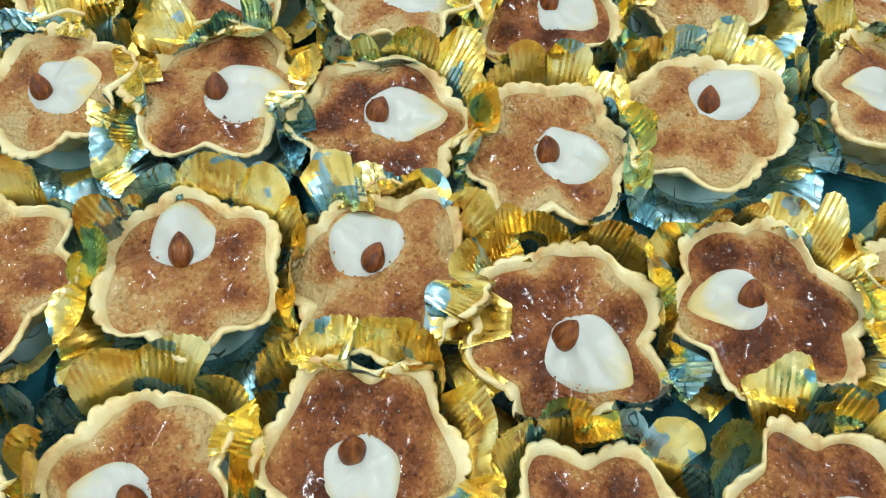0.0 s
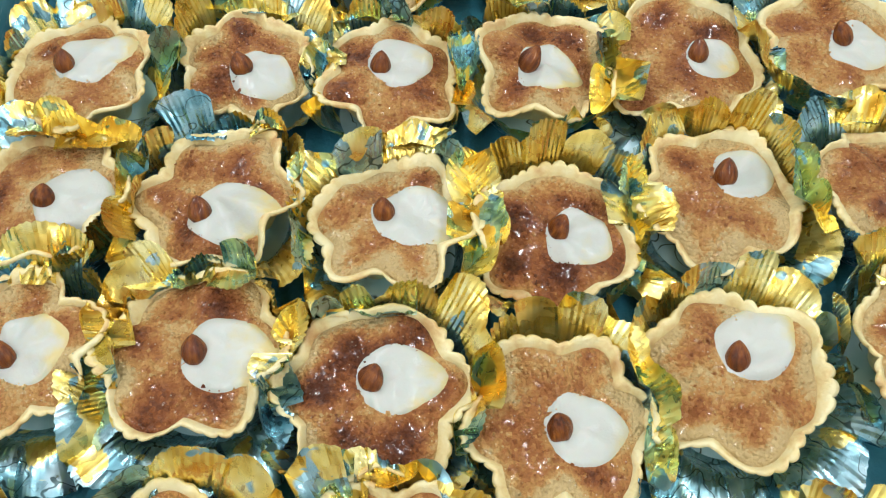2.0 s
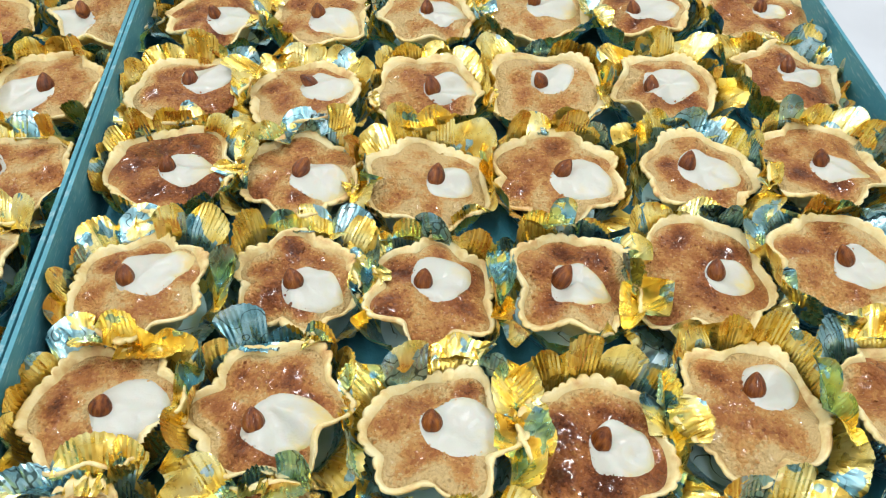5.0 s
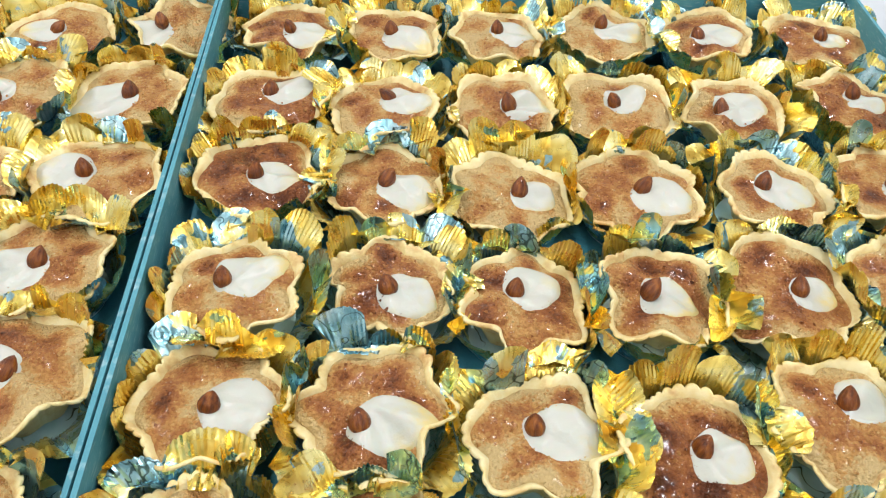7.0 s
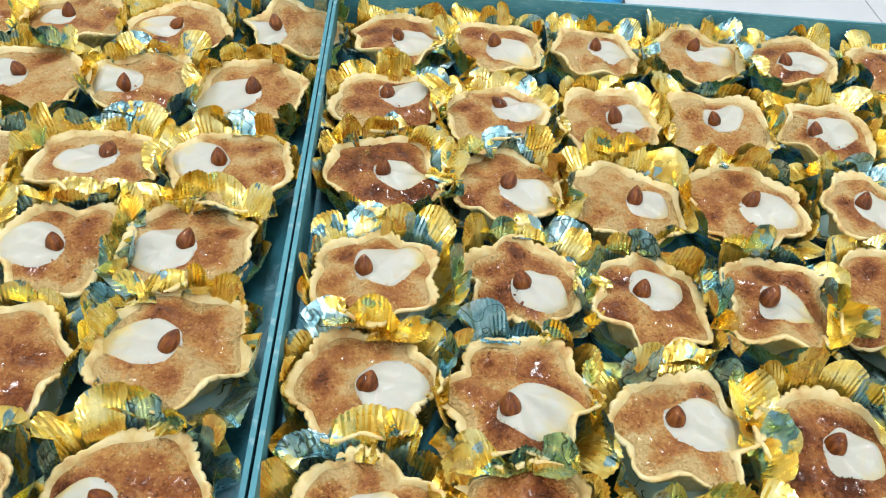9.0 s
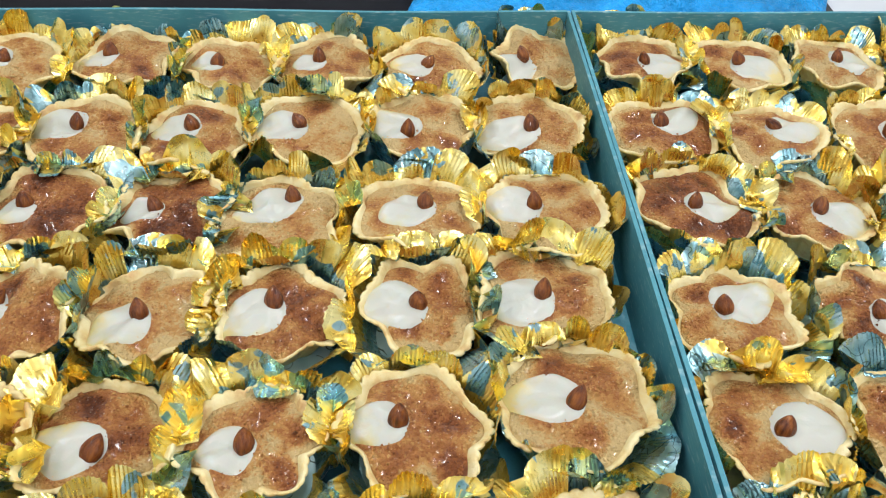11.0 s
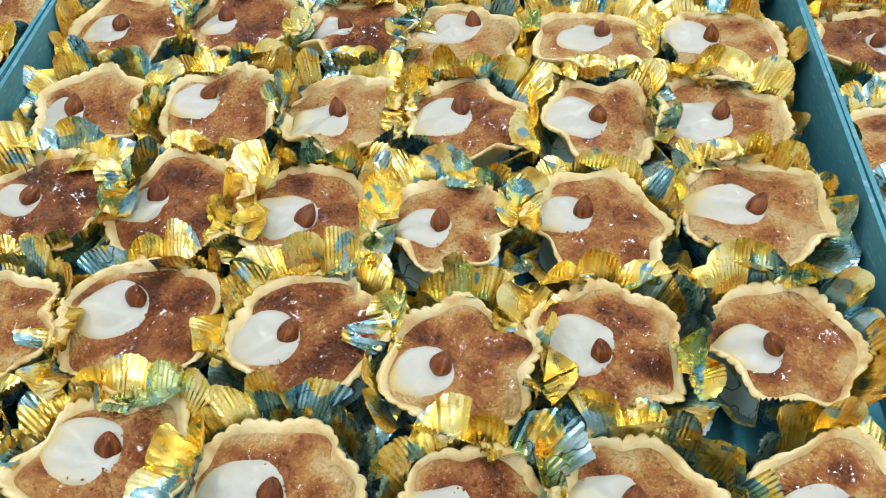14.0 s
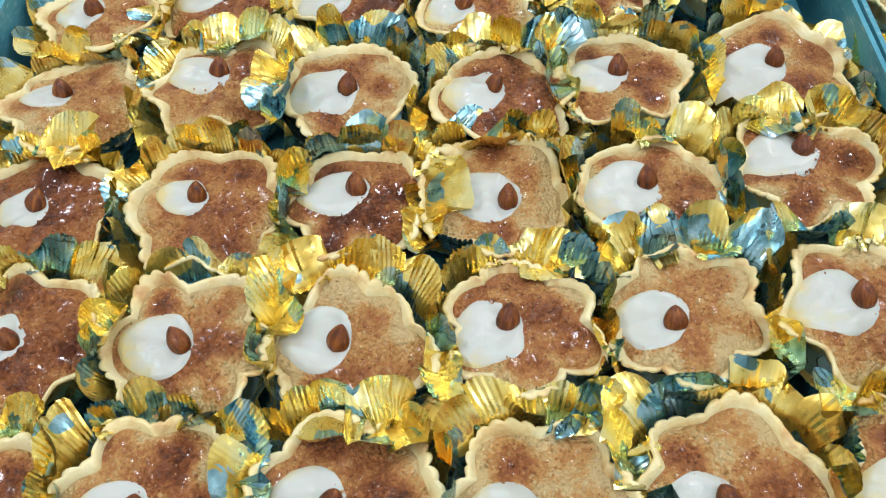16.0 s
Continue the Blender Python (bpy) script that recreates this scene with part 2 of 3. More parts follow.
def pastry_box(x0, x1, y0, y1, height, seed):
    """An open board tray: a bottom sheet and four folded walls, each slightly bowed."""
    rng = random.Random(seed)
    ob = new("pastry_box")
    tagged(ob, "open teal cardboard pastry box full of almond tartlets", "box", "pastry boxes")
    part("bottom", slab("bottom", x0, x1, y0, y1, -0.001, 0.0012, SHEET), ob, "glossy blue-teal bottom sheet")

    def side(ax, ay, bx, by, nx, ny):
        n, rows, verts = 40, 5, []
        bow, ph = rng.uniform(0.0004, 0.0012), rng.uniform(0, 6)
        for face in (0, 1):
            for k in range(rows):
                for i in range(n):
                    u, v = i / (n - 1), k / (rows - 1)
                    off = face * WALL + bow * v * math.sin(math.pi * u) * math.sin(5 * u + ph)
                    z = 0.0012 + v * (height - 0.0012) + (0.0005 * math.sin(9 * u + ph) * v)
                    verts.append((ax + (bx - ax) * u + nx * off, ay + (by - ay) * u + ny * off, z))
        faces = ring_faces(rows, n, False)
        s = rows * n
        faces += [tuple(s + i for i in reversed(f)) for f in faces]
        top, end = (rows - 1) * n, n - 1
        faces += [(top + i, top + i + 1, s + top + i + 1, s + top + i) for i in range(n - 1)]
        faces += [(k * n, (k + 1) * n, s + (k + 1) * n, s + k * n) for k in range(rows - 1)]
        faces += [(s + k * n + end, s + (k + 1) * n + end, (k + 1) * n + end, k * n + end) for k in range(rows - 1)]
        wall = link_mesh("box_wall", verts, faces, BOARD, False)
        part("box_wall", wall, ob)

    side(x0, y0, x0, y1, 1, 0)
    side(x1, y0, x1, y1, -1, 0)
    side(x0 + WALL, y1, x1 - WALL, y1, 0, -1)
    side(x0 + WALL, y0, x1 - WALL, y0, 0, 1)
    return ob


# The three boxes stand side by side with their boards touching.
pastry_box(X_AB + 0.0004, X_AR, Y_NEAR, Y_FAR, H_BOX, 1)
pastry_box(X_BC + 0.0004, X_AB - 0.0004, Y_NEAR, Y_FAR, H_BOX, 2)
pastry_box(X_BC - 0.146, X_BC - 0.0004, Y_NEAR, Y_FAR, H_BOX, 3)


# ---- foil cups and tartlets ----
def wave1(rng, terms, lo, hi, amp):
    """A smooth periodic random curve of the angle."""
    parts = [(rng.randint(lo, hi), rng.uniform(0, math.tau), rng.uniform(0.4, 1.0)) for _ in range(terms)]
    total = sum(p[2] for p in parts)
    return lambda a: amp * sum(w * np.sin(k * a + ph) for k, ph, w in parts) / total * 1.6


def star(a, depth, power, lobes=6):
    """Outline of the tin: broad lobes with round notches; one lobe at angle 0."""
    u = (1 + np.cos(lobes * a)) / 2
    return 1 - depth * (1 - u ** power)


CELL_X, CELL_Y = 0.0345, 0.0378


SHELLS = []


def clear_of_tartlets(ring, x, y, v):
    """Moves a ring of a foil wall out of the pastry shells round it: low down aside, near the rim over the crust."""
    at = ring + np.array((x, y, 0.0012))
    for tx, ty, m, back, angles, reach, rim in SHELLS:
        if math.hypot(tx - x, ty - y) > 0.10:
            continue
        q = at @ back[:3, :3].T + back[:3, 3]
        ang = np.arctan2(q[:, 1], q[:, 0]) % math.tau
        edge, high = np.interp(ang, angles, reach), np.interp(ang, angles, rim)
        wide = edge * np.interp(q[:, 2] / high, (0, 0.05, 0.52, 0.82, 1.0), (0.46, 0.51, 0.67, 0.84, 1.0)) + 0.0008
        d = np.hypot(q[:, 0], q[:, 1])
        inside = (d < wide) & (q[:, 2] < high + 0.0012)
        over = inside & (v > 0.78) & (d > 0.84 * edge)
        q[:, 2] = np.where(over, high + 0.0012 + 0.10 * (edge - d), q[:, 2])
        k = np.where(inside & ~over, wide / np.maximum(d, 1e-6), 1.0)
        q[:, 0], q[:, 1] = q[:, 0] * k, q[:, 1] * k
        at = q @ m[:3, :3].T + m[:3, 3]
    return at - np.array((x, y, 0.0012))


def foil_cup(x, y, seed, spread=False):
    """A finely pleated foil cup: small round base, flaring ribbed wall, rim of round petals that lean and curl each its own way."""
    rng = random.Random(seed)
    petals = rng.randint(12, 15)
    ribs = [rng.randint(7, 11) for _ in range(petals)]
    n = sum(ribs) * 2
    a = np.linspace(0, math.tau, n, endpoint=False) + rng.uniform(0, math.tau)
    which = np.repeat(np.arange(petals), [2 * k for k in ribs])
    s = np.concatenate([np.linspace(-1, 1, 2 * k + 1)[:-1] + 0.5 / k for k in ribs])
    zig = np.array([rng.uniform(0.1, 1.9) * (1 if i % 2 else -1) for i in range(n)])

    def each(lo, hi):
        return np.array([rng.uniform(lo, hi) for _ in range(petals)])[which]

    lean, lift, tilt, crisp = each(-0.55, 1.10), each(-0.0055, 0.0060), each(-1.6, 1.6), each(0.05, 1.25)
    silvery = np.array([0.17 if rng.random() < 0.17 else rng.uniform(-0.06, 0.04) for _ in range(petals)])[which]
    behind = np.where(which % 2 == 0, 0.0014, -0.0010)
    # the far side of each cup stands a little higher than the near side
    lift = lift + 0.0022 * np.sin(a) + 0.0036
    if spread:
        # near side pressed flat, its blue with the scrolls showing
        near = np.clip(-1.6 * np.sin(a) - 0.35, 0, 1)
        lean, lift, silvery = lean * (1 - near) + 1.5 * near, lift - 0.010 * near, silvery + 0.24 * near
    round_top = np.sqrt(np.clip(1 - (0.96 * s) ** 2, 0, 1))
    out = np.clip(lean, 0, 1.4)
    squeeze = wave1(rng, 4, 1, 5, 0.0030)(a)
    levels = [0.0, 0.06, 0.22, 0.40, 0.56, 0.70, 0.82, 0.92, 1.0]
    verts, teal = [], []
    for v in levels:
        top = max(0.0, v - 0.50) / 0.50
        r = 0.0232 + 0.0150 * v ** 0.8 + 0.0105 * top ** 1.6 * lean
        r = r + zig * crisp * (0.00008 + 0.00036 * v) + squeeze * v + top * (behind + 0.0042 * (round_top - 0.75) + 0.0016 * tilt * s)
        z = 0.0016 + (0.0285 + lift) * v + 0.0075 * top ** 1.3 * (round_top - 0.80) - 0.0056 * out * top ** 2 + 0.0012 * tilt * s * top
        ang = a + 0.05 * tilt * top * (1 - 0.3 * s)
        px, py = r * np.cos(ang), r * np.sin(ang)
        # neighbours press the rim into a rounded square; loose petals reach over a little
        m = (np.abs(px / CELL_X) ** 6 + np.abs(py / CELL_Y) ** 6) ** (1 / 6)
        f = np.where(m > 1.0, 1.0 / m + (1 - 1.0 / m) * (0.30 + 0.42 * out), 1.0)
        px, py, z = px * f, py * f, z + 0.018 * top * (1 - f)
        dent = np.array([noise.noise(Vector((ux * 75, uy * 75, uz * 60 + seed))) for ux, uy, uz in zip(px, py, z)])
        push = 1 + 0.085 * v * dent
        verts.append(clear_of_tartlets(np.stack([px * push, py * push, z + 0.0022 * v * np.roll(dent, 9)], 1), x, y, v))
        # bluer towards the foot of the wall; a few petals silvery up to the rim
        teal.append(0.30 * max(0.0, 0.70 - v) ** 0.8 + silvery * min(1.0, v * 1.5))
    ob = new("foil_cup")
    tagged(ob, "crinkled gold foil baking cup with silvery blue patches", "baking cup", "foil cups in the boxes")
    ob.matrix_basis = pose(x, y, 0.0012, 0, 0, 0)
    wall = link_mesh("pleated_wall", np.concatenate(verts), ring_faces(len(levels), n), FOIL)
    ends = np.empty(len(wall.data.edges) * 2, dtype=np.int32)
    wall.data.edges.foreach_get("vertices", ends)
    wall.data.attributes.new("sharp_edge", "BOOLEAN", "EDGE").data.foreach_set("value", np.abs(ends[::2] - ends[1::2]) == n)
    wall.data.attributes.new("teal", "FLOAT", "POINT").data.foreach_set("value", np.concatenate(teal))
    part("pleated_wall", wall, ob)
    base = [(0.0236 * math.cos(t), 0.0236 * math.sin(t), 0.0016) for t in np.linspace(0, math.tau, 48, endpoint=False)]
    rim0 = [(0.0230 * math.cos(t), 0.0230 * math.sin(t), 0.0004) for t in np.linspace(0, math.tau, 48, endpoint=False)]
    part("cup_base", link_mesh("cup_base", base + rim0, [tuple(range(48))] + ring_faces(2, 48), LINER, False), ob, "pale silvery blue base with fine dark scrolls")
    return ob


RIM = 0.0235
BAKE = (0.20, 0.38, 0.54, 0.76)


def tartlet(x, y, size, ax, ay, turn, petal, tone, deep, seed):
    """Star-shaped shortcrust tartlet: ax, ay is the almond's place off the centre, turn the way that the iced lobe points, deep how far the notches cut in."""
    rng = random.Random(seed)
    R = size / 2 * 1.09
    ob = new("tartlet")
    shade = ("pale", "golden", "brown", "dark brown")[tone]
    tagged(ob, "star-shaped almond tartlet with %s baked filling in a foil cup" % shade, "tartlet", "almond tartlets in the boxes")
    ob.matrix_basis = pose(x, y, 0.0034, rng.uniform(-5, 5), rng.uniform(-5, 5), turn)
    n = 320
    a = np.linspace(0, math.tau, n, endpoint=False)
    warp = wave1(rng, 4, 1, 5, 0.055)(a)
    depth, power = deep + rng.uniform(-0.03, 0.06), rng.uniform(0.50, 0.95)
    outline = star(a + 0.07 * np.sin(2 * a + rng.uniform(0, 6)), depth, power) * (1 + warp)
    outline = outline / max(1.0, outline.max() * 0.97)
    scallops = rng.choice((34, 36, 38, 40))
    scal = np.abs(np.cos(scallops / 2 * a + 0.6 * wave1(rng, 3, 2, 5, 1.0)(a))) ** 0.5 * np.clip(0.75 + 0.75 * wave1(rng, 4, 2, 7, 1.0)(a), 0.0, 1.35)
    sag = wave1(rng, 4, 1, 5, 0.0034)(a) - 0.0010 * np.cos(6 * a)
    lip = wave1(rng, 5, 2, 9, 0.0008)(a)
    thick = 1 + wave1(rng, 5, 2, 9, 0.45)(a)
    rows = []

    def crust_ring(f, z, sc, inset=0.0):
        r = R * outline * f + sc * 0.0018 * scal - inset * thick
        rows.append(np.stack([r * np.cos(a), r * np.sin(a), z + (sag + lip) * (z / RIM) + sc * 0.0007 * scal], 1))

    crust_ring(0.0, 0.0, 0)
    crust_ring(0.44, 0.0, 0)
    crust_ring(0.48, 0.0012, 0.1)
    crust_ring(0.63, RIM * 0.52, 0.6)
    crust_ring(0.80, RIM * 0.82, 0.9)
    crust_ring(0.955, RIM - 0.0018, 1)
    crust_ring(0.985, RIM - 0.0002, 0.95)
    crust_ring(0.985, RIM + 0.0006, 0.8, 0.0008)
    crust_ring(0.985, RIM + 0.0003, 0.55, 0.0017)
    crust_ring(0.980, RIM - 0.0012, 0.25, 0.0029)
    crust_ring(0.970, RIM - 0.0045, 0.0, 0.0044)
    part("crust", link_mesh("crust", np.concatenate(rows), ring_faces(len(rows), n), CRUST), ob, "pale scalloped shortcrust shell")

    m4 = np.array(ob.matrix_basis)
    SHELLS.append((x, y, m4, np.linalg.inv(m4), np.append(a, math.tau), np.append(R * outline + 0.0018 * scal, R * outline[0] + 0.0018 * scal[0]), np.append(RIM + sag, RIM + sag[0])))

    # filling
    fn, fr = 120, 22
    fa = np.linspace(0, math.tau, fn, endpoint=False)
    ring = np.append(a, math.tau)
    fo, ft, fs = (np.interp(fa, ring, np.append(q, q[0])) for q in (outline, thick, sag))
    off = Vector((rng.uniform(-50, 50), rng.uniform(-50, 50), 0))
    swell = rng.uniform(0.0016, 0.0030)
    pale_rim = np.clip(rng.uniform(0.25, 0.6) + wave1(rng, 4, 1, 6, 0.42)(fa), 0.0, 1.1)
    strong = [random.Random(seed * 7 + k).uniform(0.1, 1.4) for k in range(6)]

    def surface(px, py, u, edge):
        q = Vector((px, py, 0))
        h = noise.noise(q * 90 + off) * 0.0013 + noise.noise(q * 330 + off) * 0.0003
        return RIM - 0.0013 + edge + h + swell * (1 - u ** 4)

    fv, bake = [], []
    for k in range(fr):
        u = k / (fr - 1)
        for i in range(fn):
            r = (R * fo[i] * 0.982 - 0.0027 * ft[i]) * u
            px, py = r * math.cos(fa[i]), r * math.sin(fa[i])
            fv.append((px, py, surface(px, py, u, fs[i] * u) - (0.0010 if k == fr - 1 else 0)))
            lobe = (0.5 + 0.5 * math.cos(6 * fa[i])) ** 1.3 * math.exp(-((u - 0.66) / 0.25) ** 2) * strong[int(fa[i] / math.tau * 6 + 0.5) % 6]
            q = Vector((px, py, 0))
            bake.append(BAKE[tone] + 0.27 * lobe - 0.04 + 0.50 * noise.noise(q * 58 + off * 2) + 0.20 * noise.noise(q * 170 + off)
                        - pale_rim[i] * max(0.0, (u - 0.58) / 0.42) ** 1.3 - 0.10 * math.exp(-(u / 0.3) ** 2))
    # loose crumbs and sugar on the filling, beside the icing
    c, s = math.cos(math.radians(turn)), math.sin(math.radians(turn))
    mx, my = c * ax + s * ay, -s * ax + c * ay
    faces = ring_faces(fr, fn)
    for _ in range(400):
        u, t = 0.97 * math.sqrt(rng.random()), rng.random() * fn
        at = min(fr - 2, int(u * (fr - 1))) * fn + int(t) % fn
        cx, cy, cz = fv[at]
        g = rng.uniform(0.00035, 0.0010) if rng.random() < 0.85 else rng.uniform(0.0010, 0.0016)
        cx, cy = cx + rng.uniform(-0.0010, 0.0010), cy + rng.uniform(-0.0010, 0.0010)
        if (cx > mx + 0.001 and abs(cy - my) < 0.010) or math.hypot(cx, cy) > math.hypot(*fv[(fr - 2) * fn + int(t) % fn][:2]):
            continue
        b0, spin = len(fv), rng.uniform(0, 6)
        for k in range(4):
            r = g * rng.uniform(0.6, 1.1)
            fv.append((cx + r * math.cos(spin + 1.57 * k), cy + r * math.sin(spin + 1.57 * k), cz + g * rng.uniform(-0.35, 0.15)))
        fv.append((cx + g * rng.uniform(-0.4, 0.4), cy + g * rng.uniform(-0.4, 0.4), cz + g * rng.uniform(0.35, 0.75)))
        shade_off = rng.uniform(-0.30, 0.22)
        bake.extend([bake[at] + shade_off] * 5)
        faces.extend((b0 + k, b0 + (k + 1) % 4, b0 + 4) for k in range(4))
    fill = link_mesh("filling", fv, faces, FILLING)
    base = (fr - 1) * fn
    fill.data.polygons.foreach_set("use_smooth", [True] * base + [False] * (len(faces) - base))
    fill.data.attributes.new("bake", "FLOAT", "POINT").data.foreach_set("value", bake)
    part("filling", fill, ob)

    # almond and iced lobe, in the tartlet's own frame
    tips, sags = np.append(outline, outline[0]), np.append(sag, sag[0])

    def on_top(px, py):
        ang = math.atan2(py, px) % math.tau
        edge = float(np.interp(ang, ring, tips)) * R
        u = min(1.0, math.hypot(px, py) / max(edge - 0.003, 0.001))
        return surface(px, py, u, float(np.interp(ang, ring, sags)) * u), edge

    rings, spokes = 11, 48
    length = (petal + 0.004) / 0.94
    wide = min(length, 0.033) * rng.uniform(0.40, 0.48)
    point = rng.uniform(0.12, 0.42)
    bend = rng.uniform(-0.04, 0.04)
    butter = rng.uniform(0.55, 1.15)
    wob = wave1(rng, 5, 2, 6, 0.045)
    pv, tint = [], []
    for k in range(rings):
        grow = k / (rings - 1)
        for i in range(spokes):
            phi = math.tau * i / spokes
            cs, sn = math.cos(phi), math.sin(phi)
            tip = abs(sn) ** point if cs > 0 else abs(sn) ** 0.12
            swing = 1 + float(wob(phi))
            lx = length * (0.44 + 0.5 * cs * grow * (swing if cs < 0.6 else 1))
            ly = wide * sn * (1 - 0.20 * cs) * tip * grow * swing + bend * lx
            px, py = mx + lx - 0.004, my + ly
            z, edge = on_top(px, py)
            d = math.hypot(px, py)
            if d > edge - 0.0012:
                px, py = px * (edge - 0.0012) / d, py * (edge - 0.0012) / d
                z, edge = on_top(px, py)
            q = Vector((px, py, 0))
            tint.append(lx / length * butter + 0.30 * grow ** 5)
            pv.append((px, py, z - 0.0008 + 0.0016 * math.sqrt(min(1.0, (1 - grow) * 4.5)) + 0.0003 * noise.noise(q * 120 + off)))
    leaf_faces = ring_faces(rings, spokes)
    leaf = link_mesh("icing_leaf", pv, leaf_faces, ICING)
    leaf.data.attributes.new("tip", "FLOAT", "POINT").data.foreach_set("value", tint)
    part("icing_leaf", leaf, ob, "glossy white icing leaf")

    # almond: a plump drop, part sunk, its tip raised
    an, ar = 26, 16
    twist = rng.uniform(0, 6)
    al, aw, ah = rng.uniform(0.0112, 0.0135), rng.uniform(0.0046, 0.0054), rng.uniform(0.0038, 0.0045)
    av = []
    for k in range(ar):
        t = k / (ar - 1)
        prof = (math.sin(math.pi * t) ** 0.6) * (1.1 - 0.42 * t) if 0 < k < ar - 1 else 0.03
        for i in range(an):
            b = math.tau * i / an
            rib = 1 + 0.035 * math.sin(5 * b + twist) + 0.05 * noise.noise(Vector((math.cos(b) * 1.5, math.sin(b) * 1.5, t * 3 + seed)))
            av.append((aw * prof * rib * math.cos(b), ah * prof * rib * math.sin(b), al * (t - 0.45)))
    z, _ = on_top(mx, my)
    nut = link_mesh("almond", av, ring_faces(ar, an), ALMOND)
    lean = rng.uniform(20, 68)
    way = rng.gauss(0, 28)
    nut.matrix_basis = Matrix.Translation((mx, my, z + 0.0016)) @ pose(0, 0, 0, 0, 0, way - turn) @ pose(0, 0, 0, -lean, 0, 0) @ pose(0, 0, 0, 0, 0, rng.uniform(-35, 35))
    part("almond", nut, ob, "shiny brown whole almond")
    return ob


def row(*entries, deep=0.17):
    """One row of a box: each entry is a tartlet, in millimetres and degrees."""
    for x, y, size, ax, ay, turn, petal, tone in entries:
        tartlet(x / 1000, y / 1000, size / 1000, ax / 1000, ay / 1000, turn, petal / 1000, tone, deep, 5001 + len(SHELLS))


# box by the white tray
row(
    (-158, 558.4, 61, 0, -4.4, -17, 28.7, 2),
    (-91, 553.9, 62, -1, 1.1, -37, 33.0, 1),
    (-25, 552.5, 59, -1, 1.5, 4, 27.5, 0),
    (44, 556.5, 67, 1, 5.5, -20, 28.1, 0),
    (115, 557.5, 60, -6, -5.5, 3, 31.6, 2),
    (186, 552.5, 67, 2, 0.5, -17, 18.0, 2),
    deep=0.13,
)
row(
    (-162, 479.5, 65, 0, 5.5, 18, 27.1, 2),
    (-96, 474.9, 62, 3, 4.1, -15, 27.7, 1),
    (-27, 474, 67, 3, 3, 8, 26.8, 1),
    (41, 478.5, 67, -2, 2.5, 27, 23.4, 0),
    (111, 478, 60, -10, -2, 6, 31.4, 1),
    (184, 482.5, 63, -1, 5.5, -30, 22.0, 2),
    deep=0.13,
)
row(
    (-161, 413.5, 67, -2, -2.5, 5, 28.9, 3),
    (-95, 408, 63, 1, -2, -31, 29.8, 1),
    (-31, 401.5, 65, 4, -0.5, -25, 20.9, 0),
    (37, 405, 67, 3, 0, -33, 28.8, 1),
    (110, 405.4, 61, -6, 3.6, -16, 30.6, 1),
    (178, 407, 67, -1, -1, -28, 26.0, 1),
    deep=0.13,
)
row(
    (-160, 338, 64, -5, 1, 27, 31.3, 1),
    (-91, 339, 59, -1, -3, -21, 25.2, 2),
    (-31, 328.5, 64, -5, 3.5, 21, 24.9, 2),
    (33, 333, 60, -6, 0, -18, 25.2, 2),
    (94, 334.5, 67, 7, 0.5, -18, 19.7, 2),
    (161, 338.5, 63, 3, 1.5, -36, 22.9, 1),
    deep=0.16,
)
row(
    (-164, 274.1, 63, 2, -4.1, 2, 27.7, 1),
    (-97, 272.6, 64, -4, -8.6, -2, 32.7, 2),
    (-29, 256.5, 64, -3, 2.5, -6, 34.7, 1),
    (32, 250.5, 59, 2, 1.5, -26, 22.7, 3),
    (97, 262.5, 64, 3, 7.5, 10, 22.6, 1),
    (164, 264, 62, 0, 0, -20, 24, 2),
    deep=0.16,
)
row(
    (-161, 212, 59, -2, -3, 19, 24.0, 1),
    (-100, 207.5, 64, 2, -2.5, -1, 29.2, 2),
    (-37, 191, 64, -1, 3, 0, 28.0, 3),
    (25, 178.5, 63, -1, -2.5, 0, 24.5, 1),
    (89, 191.5, 64, 2, 4.5, 36, 27.4, 1),
    (160, 200, 62, 2, 0, 160, 22, 2),
    deep=0.18,
)
row(
    (-168, 128, 62, -4, 0, 170, 24, 2),
    (-101, 129.5, 61.5, -3, 4.5, 93, 23.6, 2),
    (-33, 125.5, 67, -3, 5.5, 109, 25.0, 1),
    (25, 106.5, 67, -1, -1.5, -39, 27, 3),
    (93, 112, 64, -5, 2, -175, 21.1, 3),
    (163, 118, 62, 2, 0, 150, 24, 0),
    deep=0.18,
)
row(
    (-172, 60, 62, 0, 0, 170, 24, 1),
    (-106, 58.4, 59, 1, -4.4, 165, 22.8, 2),
    (-42, 66.4, 61, -3, 0.6, -63, 22.4, 3),
    (26, 38, 62, 0, 0, -60, 24, 3),
    (95, 44, 62, -2, -2, -10, 24, 3),
    (162, 50, 62, 0, 0, 0, 24, 2),
    deep=0.18,
)
row(
    (-168, -10.1116, 62, 0, 0, 0, 24, 2),
    (-104, -8.16897, 62, 0, 0, 0, 24, 1),
    (-40, -11.8415, 62, 0, 0, 20, 24, 2),
    (26, -5.59638, 62, 0, 0, 0, 24, 1),
    (92, -7.83729, 62, 0, 0, -20, 24, 2),
    (160, -5.76204, 62, 0, 0, 0, 24, 2),
    deep=0.18,
)
row(
    (-168, -50, 62, 0, 0, 0, 24, 1),
    (-104, -48, 62, 0, 0, -20, 24, 2),
    (-40, -46, 62, 0, 0, 20, 24, 1),
    (26, -49, 62, 0, 0, 0, 24, 2),
    (92, -47, 62, 0, 0, -20, 24, 1),
    (160, -50, 62, 0, 0, 20, 24, 2),
    deep=0.18,
)
